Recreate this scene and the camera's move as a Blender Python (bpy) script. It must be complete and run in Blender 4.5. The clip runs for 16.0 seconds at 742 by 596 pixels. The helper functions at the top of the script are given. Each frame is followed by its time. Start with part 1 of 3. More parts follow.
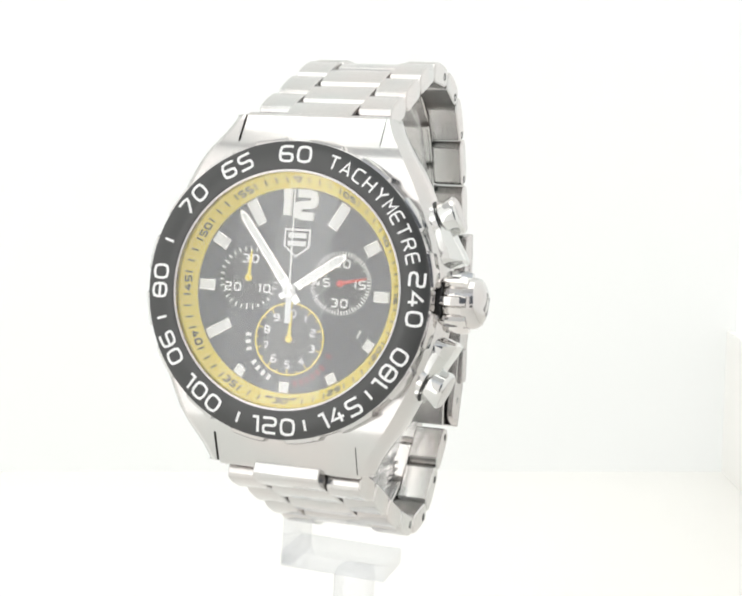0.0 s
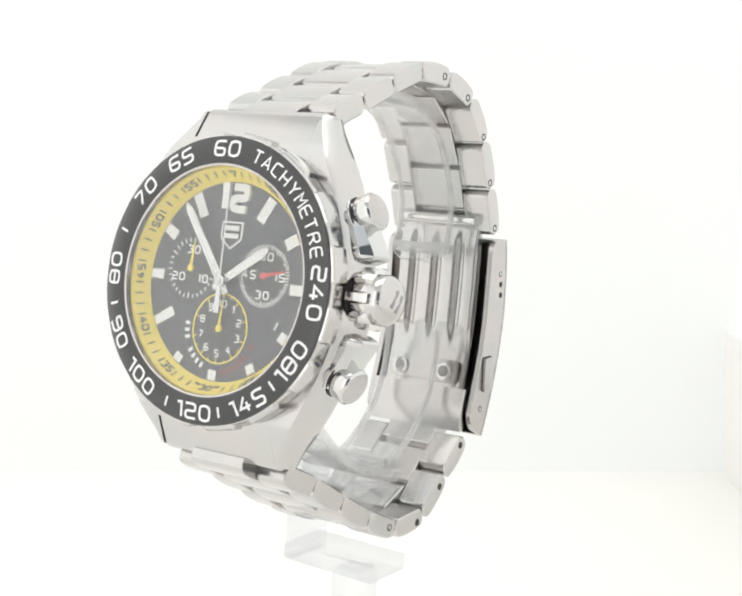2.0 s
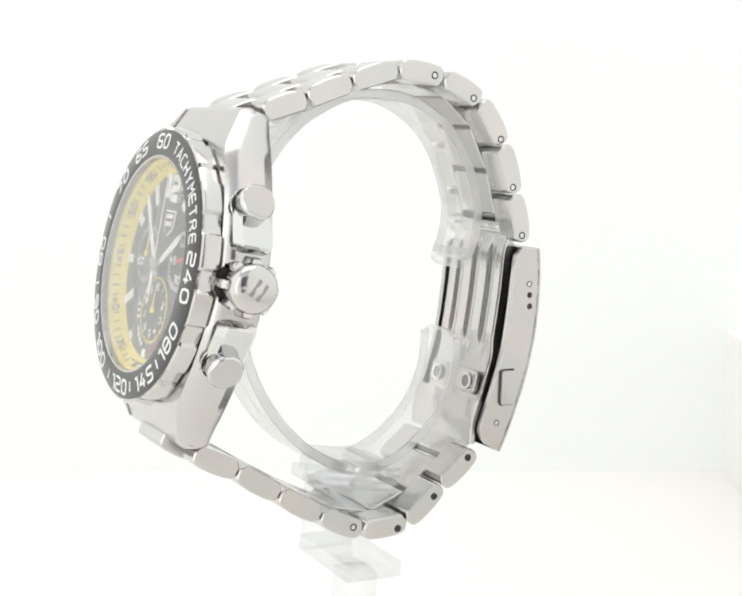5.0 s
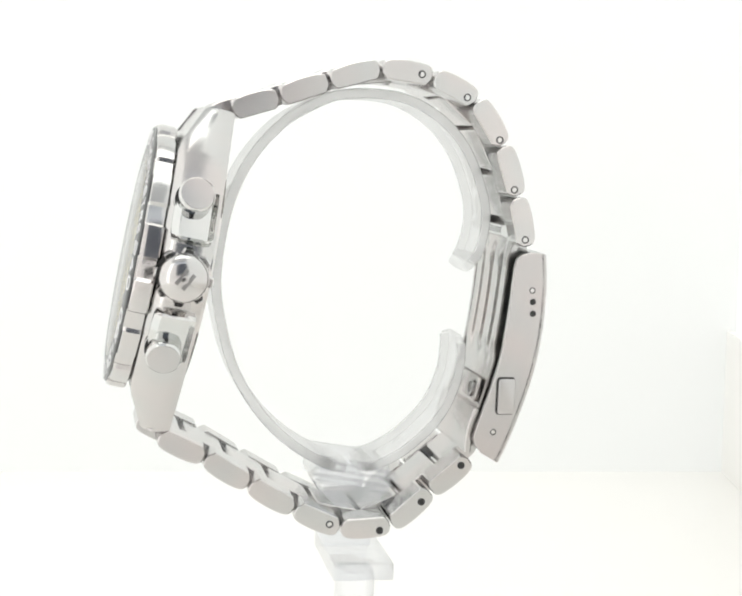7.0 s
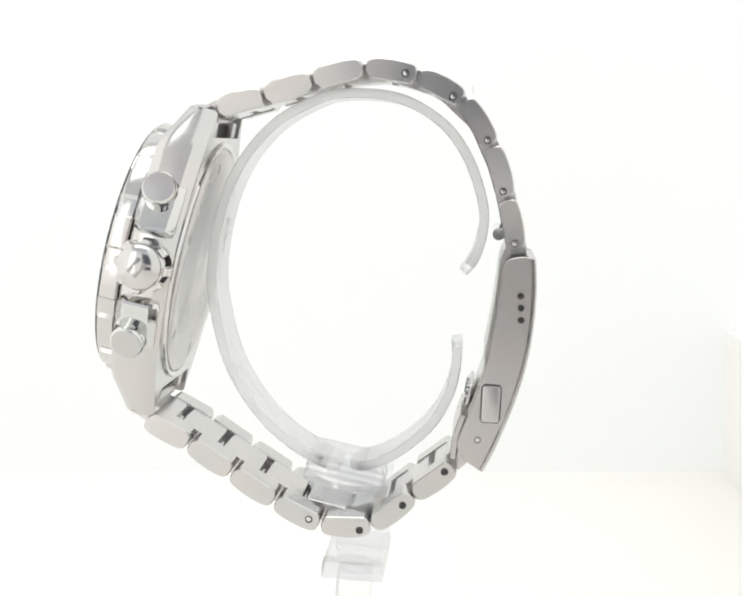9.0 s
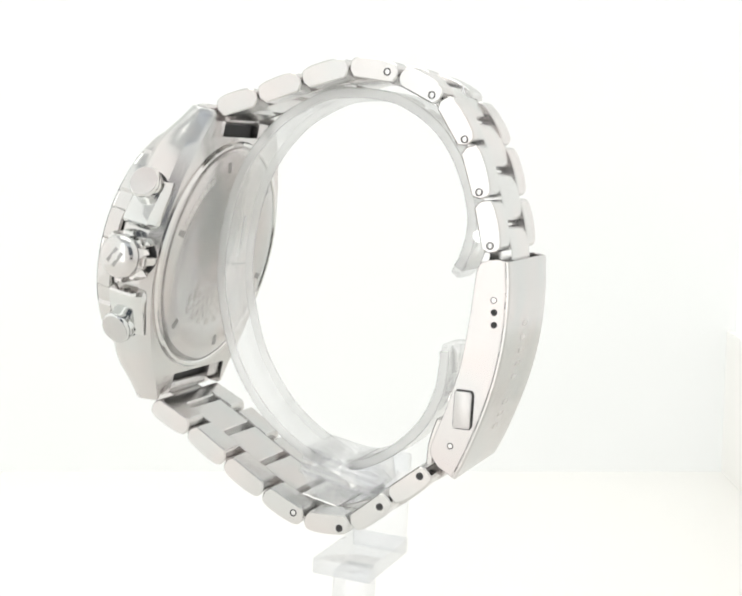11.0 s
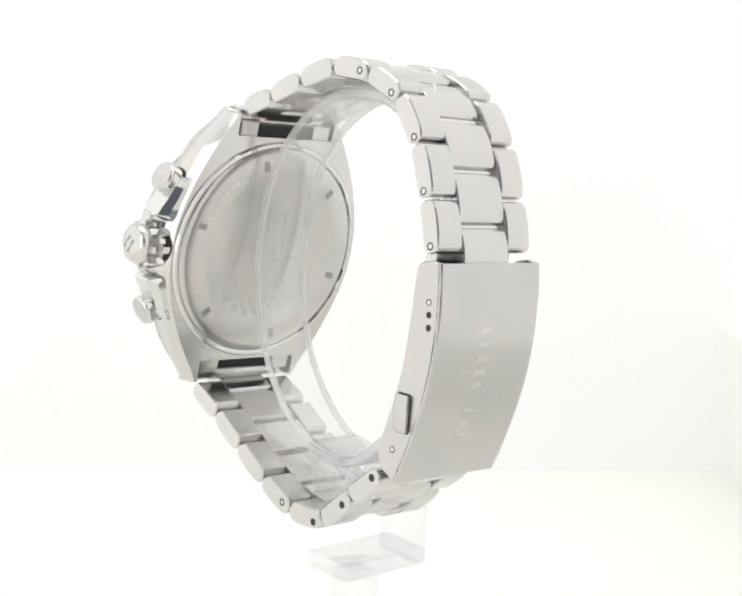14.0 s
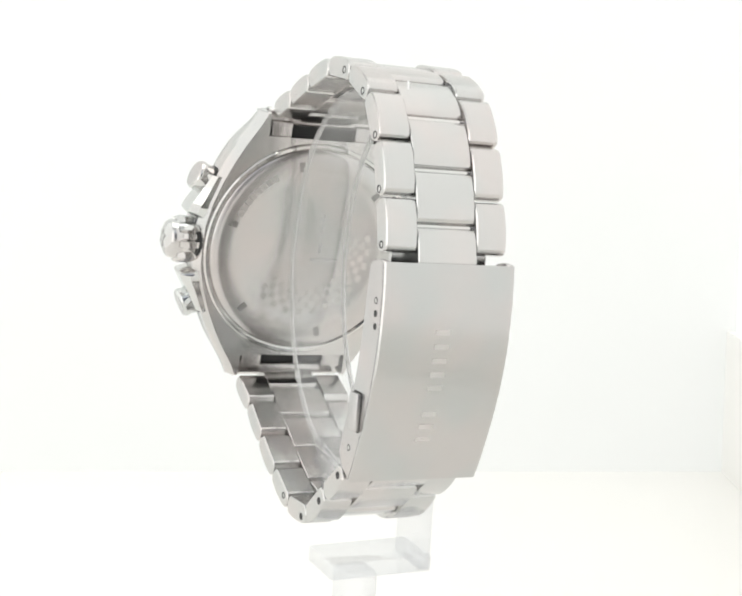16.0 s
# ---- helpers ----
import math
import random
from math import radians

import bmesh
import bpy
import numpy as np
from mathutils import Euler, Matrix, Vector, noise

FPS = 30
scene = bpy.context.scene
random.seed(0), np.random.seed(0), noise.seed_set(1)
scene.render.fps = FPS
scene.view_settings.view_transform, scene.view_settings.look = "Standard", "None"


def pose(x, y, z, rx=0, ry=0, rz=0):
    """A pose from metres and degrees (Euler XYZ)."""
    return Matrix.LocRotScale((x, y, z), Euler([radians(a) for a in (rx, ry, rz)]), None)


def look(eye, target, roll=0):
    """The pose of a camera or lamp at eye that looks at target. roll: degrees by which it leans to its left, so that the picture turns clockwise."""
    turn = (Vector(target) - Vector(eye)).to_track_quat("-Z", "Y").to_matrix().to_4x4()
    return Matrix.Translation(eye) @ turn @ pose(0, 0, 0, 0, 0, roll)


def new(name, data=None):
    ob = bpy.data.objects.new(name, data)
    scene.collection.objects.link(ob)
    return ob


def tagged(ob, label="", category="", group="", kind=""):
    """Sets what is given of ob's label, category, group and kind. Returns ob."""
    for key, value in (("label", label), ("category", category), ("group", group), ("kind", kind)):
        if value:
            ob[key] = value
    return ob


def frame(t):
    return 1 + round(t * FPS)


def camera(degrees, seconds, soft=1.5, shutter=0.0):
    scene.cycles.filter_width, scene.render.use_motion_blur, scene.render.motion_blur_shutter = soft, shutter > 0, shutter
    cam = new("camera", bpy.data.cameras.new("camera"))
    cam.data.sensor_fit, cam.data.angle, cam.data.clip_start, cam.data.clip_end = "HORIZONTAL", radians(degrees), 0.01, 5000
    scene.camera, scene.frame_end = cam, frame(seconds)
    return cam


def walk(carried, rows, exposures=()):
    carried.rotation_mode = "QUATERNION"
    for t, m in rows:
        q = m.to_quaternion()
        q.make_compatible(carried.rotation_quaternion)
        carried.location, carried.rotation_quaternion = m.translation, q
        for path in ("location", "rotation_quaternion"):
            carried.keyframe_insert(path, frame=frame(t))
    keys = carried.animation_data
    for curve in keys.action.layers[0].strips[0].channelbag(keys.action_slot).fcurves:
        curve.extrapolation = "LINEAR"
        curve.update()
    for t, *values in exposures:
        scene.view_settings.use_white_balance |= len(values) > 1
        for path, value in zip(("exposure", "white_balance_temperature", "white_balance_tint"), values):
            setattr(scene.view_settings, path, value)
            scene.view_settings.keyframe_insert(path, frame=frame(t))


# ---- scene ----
# Scene lengths of the watch are in millimetres in its own space: x to the crown, y to twelve, z out of the dial.
EYE = Vector((-0.000116, -0.219283, 0.115272))
PITCH = -8.434

cam = camera(31.40, 16.0, soft=2.2)
walk(cam, [(0.0, pose(*EYE, 90 + PITCH, 0, 0)), (16.0, pose(*EYE, 90 + PITCH, 0, 0))])

# ---- light: a white cloth light tent whose walls glow in place of lamps outside ----
scene.view_settings.exposure = -0.05
world = bpy.data.worlds.new("world")
scene.world = world
world.use_nodes = True
world.node_tree.nodes["Background"].inputs[0].default_value = (0.80, 0.87, 1.0, 1)
world.node_tree.nodes["Background"].inputs[1].default_value = 0.19


def lamp(name, x, y, z, target, size, power, colour=(1, 1, 1)):
    data = bpy.data.lights.new(name, "AREA")
    data.shape, data.size, data.size_y = "RECTANGLE", size[0], size[1]
    data.energy, data.color = power, colour
    ob = new(name, data)
    ob.matrix_world = look((x, y, z), target)
    return ob


# Unseen fill lamp under the roof, added to brighten floor and white print.
lamp("tent_fill_lamp", -0.03, 0.0, 0.50, (-0.03, 0.0, 0), (0.34, 0.27), 0.57, (1.0, 1.0, 0.955))


# ---- materials ----
def nodes_of(name):
    mat = bpy.data.materials.new(name)
    mat.use_nodes = True
    nt = mat.node_tree
    return mat, nt, nt.nodes["Principled BSDF"]


def metal(name, colour, rough, grain=(1, 1, 1), bump=0.0, spread=0.08):
    """Steel with fine drawn lines along one axis, uneven roughness and painted cloudy reflections."""
    mat, nt, b = nodes_of(name)
    b.inputs["Metallic"].default_value = 1.0
    tc = nt.nodes.new("ShaderNodeTexCoord")
    mp = nt.nodes.new("ShaderNodeMapping")
    mp.inputs["Scale"].default_value = grain
    fine = nt.nodes.new("ShaderNodeTexNoise")
    fine.inputs["Scale"].default_value, fine.inputs["Detail"].default_value = 1.0, 3.0
    wide = nt.nodes.new("ShaderNodeTexNoise")
    wide.inputs["Scale"].default_value, wide.inputs["Detail"].default_value = 240.0, 2.0
    nt.links.new(tc.outputs["Object"], mp.inputs["Vector"])
    nt.links.new(mp.outputs[0], fine.inputs["Vector"])
    nt.links.new(tc.outputs["Object"], wide.inputs["Vector"])
    add = nt.nodes.new("ShaderNodeMath")
    add.operation = "ADD"
    nt.links.new(fine.outputs[0], add.inputs[0])
    nt.links.new(wide.outputs[0], add.inputs[1])
    rr = nt.nodes.new("ShaderNodeMapRange")
    rr.inputs["From Min"].default_value, rr.inputs["From Max"].default_value = 0.6, 1.4
    rr.inputs["To Min"].default_value, rr.inputs["To Max"].default_value = max(0.02, rough - spread), rough + spread
    nt.links.new(add.outputs[0], rr.inputs["Value"])
    nt.links.new(rr.outputs[0], b.inputs["Roughness"])
    cr = nt.nodes.new("ShaderNodeMix")
    cr.data_type = "RGBA"
    cr.inputs[6].default_value = (*[c * 0.975 for c in colour], 1)
    cr.inputs[7].default_value = (*[min(1, c * 1.02) for c in colour], 1)
    nt.links.new(fine.outputs[0], cr.inputs[0])
    # Pinkish and grey clouds in the colour imitate soft uneven reflections.
    sheen_cloud = nt.nodes.new("ShaderNodeTexNoise")
    sheen_cloud.inputs["Scale"].default_value, sheen_cloud.inputs["Detail"].default_value = 110.0, 1.0
    nt.links.new(tc.outputs["Object"], sheen_cloud.inputs["Vector"])
    sheen_tone = nt.nodes.new("ShaderNodeMix")
    sheen_tone.data_type = "RGBA"
    sheen_tone.inputs[6].default_value, sheen_tone.inputs[7].default_value = (1.025, 0.995, 0.985, 1), (0.96, 0.985, 0.982, 1)
    edge = nt.nodes.new("ShaderNodeMapRange")
    edge.inputs["From Min"].default_value, edge.inputs["From Max"].default_value = 0.35, 0.65
    nt.links.new(sheen_cloud.outputs[0], edge.inputs["Value"])
    nt.links.new(edge.outputs[0], sheen_tone.inputs[0])
    both = nt.nodes.new("ShaderNodeMix")
    both.data_type, both.blend_type = "RGBA", "MULTIPLY"
    both.inputs[0].default_value = 1.0
    nt.links.new(cr.outputs[2], both.inputs[6])
    nt.links.new(sheen_tone.outputs[2], both.inputs[7])
    nt.links.new(both.outputs[2], b.inputs["Base Color"])
    if bump:
        bp = nt.nodes.new("ShaderNodeBump")
        bp.inputs["Strength"].default_value, bp.inputs["Distance"].default_value = bump, 0.00003
        nt.links.new(fine.outputs[0], bp.inputs["Height"])
        nt.links.new(bp.outputs[0], b.inputs["Normal"])
    return mat


def plain(name, colour, rough=0.4, metallic=0.0, vary=0.06, scale=900.0, coat=0.0):
    mat, nt, b = nodes_of(name)
    b.inputs["Roughness"].default_value, b.inputs["Metallic"].default_value = rough, metallic
    b.inputs["Coat Weight"].default_value = coat
    n = nt.nodes.new("ShaderNodeTexNoise")
    n.inputs["Scale"].default_value, n.inputs["Detail"].default_value = scale, 4.0
    tc = nt.nodes.new("ShaderNodeTexCoord")
    nt.links.new(tc.outputs["Object"], n.inputs["Vector"])
    cr = nt.nodes.new("ShaderNodeMix")
    cr.data_type = "RGBA"
    cr.inputs[6].default_value = (*[c * (1 - vary) for c in colour], 1)
    cr.inputs[7].default_value = (*[min(1, c * (1 + vary)) for c in colour], 1)
    nt.links.new(n.outputs[0], cr.inputs[0])
    nt.links.new(cr.outputs[2], b.inputs["Base Color"])
    return mat


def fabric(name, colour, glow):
    """White tent cloth with emission added in place of lamps outside."""
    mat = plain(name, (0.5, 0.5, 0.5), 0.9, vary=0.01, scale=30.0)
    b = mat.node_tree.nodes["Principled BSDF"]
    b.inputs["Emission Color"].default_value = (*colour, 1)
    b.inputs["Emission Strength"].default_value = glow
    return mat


def clear(name, tint, least, rough=0.01, power=5.0, milk=0.0):
    """Clear plastic or crystal: see-through, with a gloss that grows towards grazing angles."""
    mat, nt, b = nodes_of(name)
    nt.nodes.remove(b)
    out = nt.nodes["Material Output"]
    lw, pw, mr, tr, gl, mx = (nt.nodes.new("ShaderNode" + n) for n in ("LayerWeight", "Math", "MapRange", "BsdfTransparent", "BsdfGlossy", "MixShader"))
    lw.inputs["Blend"].default_value = 0.5
    pw.operation = "POWER"
    pw.inputs[1].default_value = power
    mr.inputs["To Min"].default_value, mr.inputs["To Max"].default_value = least, 0.95
    tr.inputs["Color"].default_value = (*tint, 1)
    gl.inputs["Roughness"].default_value = rough
    nt.links.new(lw.outputs["Facing"], pw.inputs[0])
    nt.links.new(pw.outputs[0], mr.inputs["Value"])
    nt.links.new(mr.outputs[0], mx.inputs[0])
    # Milk mixes in white haze in place of bright light caught by the acrylic.
    body = nt.nodes.new("ShaderNodeMixShader")
    cloudy = nt.nodes.new("ShaderNodeBsdfDiffuse")
    cloudy.inputs["Color"].default_value = (0.985, 0.985, 0.98, 1)
    through_light = nt.nodes.new("ShaderNodeBsdfTranslucent")
    through_light.inputs["Color"].default_value = (0.985, 0.985, 0.98, 1)
    haze = nt.nodes.new("ShaderNodeMixShader")
    haze.inputs[0].default_value = 0.6
    nt.links.new(cloudy.outputs[0], haze.inputs[1])
    nt.links.new(through_light.outputs[0], haze.inputs[2])
    body.inputs[0].default_value = milk
    nt.links.new(tr.outputs[0], body.inputs[1])
    nt.links.new(haze.outputs[0], body.inputs[2])
    nt.links.new(body.outputs[0], mx.inputs[1])
    nt.links.new(gl.outputs[0], mx.inputs[2])
    nt.links.new(mx.outputs[0], out.inputs["Surface"])
    return mat


def carbon(name):
    """Black dial with a faint woven check."""
    mat, nt, b = nodes_of(name)
    tc = nt.nodes.new("ShaderNodeTexCoord")
    ck = nt.nodes.new("ShaderNodeTexChecker")
    ck.inputs["Scale"].default_value = 900.0
    ck.inputs["Color1"].default_value, ck.inputs["Color2"].default_value = (0.020, 0.022, 0.027, 1), (0.060, 0.066, 0.084, 1)
    nt.links.new(tc.outputs["Object"], ck.inputs["Vector"])
    nt.links.new(ck.outputs["Color"], b.inputs["Base Color"])
    b.inputs["Roughness"].default_value = 0.42
    return mat


STEEL = (0.60, 0.588, 0.58)
M_BRUSH_X = metal("brushed_steel", (0.535, 0.53, 0.523), 0.21, (120, 4000, 4000), 0.02, 0.06)
M_BRUSH_Y = metal("brushed_steel_lengthwise", STEEL, 0.20, (5000, 200, 200), 0.0, 0.025)
M_SATIN = metal("satin_steel_flank", (0.555, 0.535, 0.53), 0.26, (300, 250, 5000), 0.0, 0.012)
M_POLISH = metal("polished_steel", (0.66, 0.655, 0.645), 0.06, (700, 700, 700), 0.0, 0.03)
M_BEZEL = metal("bezel_rim_steel", (0.60, 0.592, 0.585), 0.14, (400, 400, 400), 0.0, 0.02)


def turned_steel(name, colour, rough):
    """Steel with circular brush marks, which spread the reflection into soft sectors."""
    mat = metal(name, colour, rough, (300, 300, 300), 0.0, 0.006)
    nt = mat.node_tree
    b = nt.nodes["Principled BSDF"]
    tg = nt.nodes.new("ShaderNodeTangent")
    tg.direction_type, tg.axis = "RADIAL", "Z"
    b.inputs["Anisotropic"].default_value = 0.55
    nt.links.new(tg.outputs[0], b.inputs["Tangent"])
    return mat


M_BACK = turned_steel("circular_brushed_steel", (0.575, 0.56, 0.553), 0.26)
M_BLADE = metal("inner_blade_steel", (0.58, 0.565, 0.555), 0.22, (2500, 600, 2500), 0.0, 0.02)
# Near-black colour in place of the shade inside holes, gaps and slots.
M_DARK = plain("dark_recess", (0.02, 0.02, 0.02), 0.6)
M_INSERT = plain("black_bezel_insert", (0.046, 0.047, 0.047), 0.28, coat=0.2)
M_DIAL = carbon("black_carbon_dial")
M_SUB = plain("black_subdial", (0.030, 0.031, 0.033), 0.4)
M_YELLOW = plain("yellow_lacquer", (0.98, 0.78, 0.10), 0.42, vary=0.05)
M_WHITE = plain("white_print", (0.88, 0.88, 0.88), 0.5, vary=0.02)
M_LUME = plain("white_lume", (0.87, 0.88, 0.87), 0.5, vary=0.04)
M_BLACK = plain("black_print", (0.03, 0.028, 0.02), 0.5)
M_RED = plain("red_lacquer", (0.70, 0.05, 0.04), 0.4)
M_DULLRED = plain("dark_red_print", (0.30, 0.045, 0.05), 0.5)
M_CRYSTAL = clear("sapphire_crystal", (1, 1, 1), 0.108, power=3.6)
M_ACRYL = clear("clear_acrylic", (0.998, 0.999, 0.999), 0.03, 0.05, 2.6, 0.075)
M_CLEAR = clear("clear_acrylic_stand", (0.976, 0.98, 0.99), 0.03, 0.03, 2.2, 0.03)
# High milk paints the bright highlight along cut edges; also used for moulded lines.
M_EDGE = clear("cut_acrylic_edge", (0.997, 0.998, 0.998), 0.03, 0.2, 2.1, 0.27)
M_BLOCK = clear("cloudy_acrylic_block", (0.995, 0.996, 1.0), 0.05, 0.08, 2.4, 0.10)
M_RIB = clear("ribbed_acrylic", (0.98, 0.982, 0.99), 0.05, 0.1, 2.0, 0.12)
# Darker copy of the steel: painted shade in notches and rivets, and emblem lines.
M_DARKSTEEL = metal("shaded_steel", (0.33, 0.325, 0.32), 0.3, (3000, 3000, 3000))
M_ENGRAVE = metal("etched_steel", (0.60, 0.59, 0.58), 0.33, (3000, 3000, 3000))
# Glow is added wall by wall, set by what the steel and crystal reflect.
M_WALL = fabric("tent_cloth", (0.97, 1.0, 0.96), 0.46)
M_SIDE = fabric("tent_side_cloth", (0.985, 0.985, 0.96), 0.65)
# Brighter copy of the side cloth, to lift the haze on the dial.
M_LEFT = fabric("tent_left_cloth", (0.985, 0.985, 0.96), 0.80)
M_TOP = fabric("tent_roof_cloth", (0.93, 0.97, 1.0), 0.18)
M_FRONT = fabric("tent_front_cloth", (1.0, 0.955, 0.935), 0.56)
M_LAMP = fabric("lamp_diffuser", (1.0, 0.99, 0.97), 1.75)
M_BLUE_GLOW = fabric("blue_glow_sheet", (0.72, 0.82, 1.0), 0.36)
M_FLOOR = plain("white_floor_sheet", (0.90, 0.89, 0.865), 0.35, vary=0.01, scale=20.0)


# ---- mesh helpers ----
def part(name, bm, material, parent=None, label="", smooth=35.0, unit=0.001):
    """Links a bmesh (millimetres) as one mesh object under a thing or a part."""
    for v in bm.verts:
        v.co *= unit
    bmesh.ops.recalc_face_normals(bm, faces=bm.faces[:])
    me = bpy.data.meshes.new(name)
    bm.to_mesh(me)
    bm.free()
    if smooth:
        me.polygons.foreach_set("use_smooth", [True] * len(me.polygons))
        me.set_sharp_from_angle(angle=radians(smooth))
    me.materials.append(material)
    ob = new(name, me)
    if parent:
        ob.parent = parent
    if label:
        tagged(ob, label=label)
    return ob


def put(bm, m):
    bmesh.ops.transform(bm, matrix=m, verts=bm.verts[:])
    return bm


def bevelled(bm, width, segments=2, angle=30):
    es = [e for e in bm.edges if len(e.link_faces) == 2 and e.calc_face_angle(0) > radians(angle)]
    bmesh.ops.bevel(bm, geom=es, offset=width, segments=segments, profile=0.6, affect="EDGES", clamp_overlap=True)
    return bm


def prism(outline, lo, hi, axis="z", bevel=0.0, segments=2):
    """Extrudes a 2D outline along an axis from lo to hi."""
    def at(a, b, c):
        return {"z": (a, b, c), "x": (c, a, b), "y": (b, c, a)}[axis]
    bm = bmesh.new()
    low = [bm.verts.new(at(a, b, lo)) for a, b in outline]
    top = [bm.verts.new(at(a, b, hi)) for a, b in outline]
    n = len(outline)
    bm.faces.new(low[::-1])
    bm.faces.new(top)
    for i in range(n):
        bm.faces.new((low[i], low[(i + 1) % n], top[(i + 1) % n], top[i]))
    bmesh.ops.recalc_face_normals(bm, faces=bm.faces[:])
    if bevel:
        bevelled(bm, bevel, segments)
    return bm


def box(x0, x1, y0, y1, z0, z1, bevel=0.0):
    return prism([(x0, y0), (x1, y0), (x1, y1), (x0, y1)], z0, z1, "z", bevel)


def lathe(profile, steps=96, closed=True, arc=(0, 360)):
    """Turns a profile of (radius, z) round the z axis."""
    bm = bmesh.new()
    full = arc[1] - arc[0] >= 360
    rings = []
    for i in range(steps if full else steps + 1):
        a = radians(arc[0] + (arc[1] - arc[0]) * i / steps)
        rings.append([bm.verts.new((r * math.cos(a), r * math.sin(a), z)) for r, z in profile])
    n = len(profile)
    for i in range(steps):
        p, q = rings[i], rings[(i + 1) % len(rings)]
        for j in range(n if closed else n - 1):
            k = (j + 1) % n
            bm.faces.new((p[j], q[j], q[k], p[k]))
    bmesh.ops.remove_doubles(bm, verts=bm.verts[:], dist=1e-5)
    return bm


def disc(radius, lo, hi, steps=48, bevel=0.0):
    pts = [(radius * math.cos(2 * math.pi * i / steps), radius * math.sin(2 * math.pi * i / steps)) for i in range(steps)]
    return prism(pts, lo, hi, "z", bevel)


def loft(sections, closed_ends=True):
    bm = bmesh.new()
    rings = [[bm.verts.new(p) for p in s] for s in sections]
    n = len(rings[0])
    for p, q in zip(rings, rings[1:]):
        for j in range(n):
            k = (j + 1) % n
            bm.faces.new((p[j], q[j], q[k], p[k]))
    if closed_ends:
        bm.faces.new(rings[0])
        bm.faces.new(rings[-1][::-1])
    bmesh.ops.recalc_face_normals(bm, faces=bm.faces[:])
    return bm


def join(*bms):
    out = bmesh.new()
    for b in bms:
        me = bpy.data.meshes.new("joined")
        b.to_mesh(me)
        out.from_mesh(me)
        bpy.data.meshes.remove(me)
        b.free()
    return out


def smooth_path(pts, per=8):
    """Catmull-Rom through 2D points."""
    out = []
    for i in range(len(pts) - 1):
        p0, p1, p2, p3 = (Vector(pts[min(max(i + k, 0), len(pts) - 1)]) for k in (-1, 0, 1, 2))
        for j in range(per):
            t = j / per
            out.append(0.5 * ((2 * p1) + (p2 - p0) * t + (2 * p0 - 5 * p1 + 4 * p2 - p3) * t * t + (3 * p1 - p0 - 3 * p2 + p3) * t ** 3))
    return out + [Vector(pts[-1])]


def strip(path, x0, x1, thick, inset=0.0, round_ends=0.0):
    """A band of constant thickness along a path in the y-z plane, from x0 to x1, growing to the path's left."""
    secs = []
    if round_ends:
        fine = [path[0] + (path[1] - path[0]) * k / 4 for k in range(4)] + list(path[1:-1]) + [path[-1] + (path[-2] - path[-1]) * k / 4 for k in (3, 2, 1, 0)]
        path = fine
    run = [0.0]
    for p, q in zip(path, path[1:]):
        run.append(run[-1] + (q - p).length)
    full0, full1 = x0, x1
    for i, p in enumerate(path):
        gone = min(run[i], run[-1] - run[i])
        if round_ends:
            k = max(0.0, 1.0 - (gone + 0.05) / round_ends)
            cut = round_ends * (1.0 - math.sqrt(max(0.0, 1.0 - k * k)))
            x0, x1 = full0 + cut, full1 - cut
        d = (path[min(i + 1, len(path) - 1)] - path[max(i - 1, 0)]).normalized()
        o = Vector((-d.y, d.x)) * thick
        q = p + o
        c = inset
        if c:
            u = o.normalized() * c
            secs.append([(x0 + c, *p), (x1 - c, *p), (x1, *(p + u)), (x1, *(q - u)), (x1 - c, *q), (x0 + c, *q), (x0, *(q - u)), (x0, *(p + u))])
        else:
            secs.append([(x0, *p), (x1, *p), (x1, *q), (x0, *q)])
    return loft(secs)


KEYPAD = {c: ((i % 3) / 2 - 0.5, (i // 3) / 2 - 0.5) for i, c in enumerate("123456789")}
KEYPAD.update(a=(0.12, 0.5), b=(-0.5, -0.2), c=(0.5, -0.2), d=(0.22, 0.12), e=(0.22, -0.5), f=(-0.15, -0.5), h=(-0.28, -0.2), i=(0.28, -0.2))
STROKES = {"0": "79317", "1": "793", "2": "796413", "3": "7931 56", "4": "abc de", "5": "974631", "6": "971364", "7": "79f", "8": "79317 46", "9": "647931",
           "T": "79 82", "A": "183 hi", "C": "9713", "H": "71 93 46", "Y": "75 95 52", "M": "17593", "E": "9713 46", "R": "17964 53"}


def stroke(points, width, lo, hi, ring):
    """A bar of even width along a line of 2D points."""
    secs, n = [], len(points)
    for i, p in enumerate(points):
        before = points[(i - 1) % n] if ring or i > 0 else None
        after = points[(i + 1) % n] if ring or i < n - 1 else None
        u = (p - before).normalized() if before else (after - p).normalized()
        v = (after - p).normalized() if after else u
        m = (u + v).normalized() if (u + v).length > 1e-4 else u
        o = Vector((-m.y, m.x)) * (width / 2 / max(0.55, m.dot(u)))
        a, b = p + o, p - o
        secs.append([(a.x, a.y, lo), (b.x, b.y, lo), (b.x, b.y, hi), (a.x, a.y, hi)])
    if ring:
        secs.append(secs[0])
    bm = loft(secs, not ring)
    bmesh.ops.remove_doubles(bm, verts=bm.verts[:], dist=1e-5)
    return bm


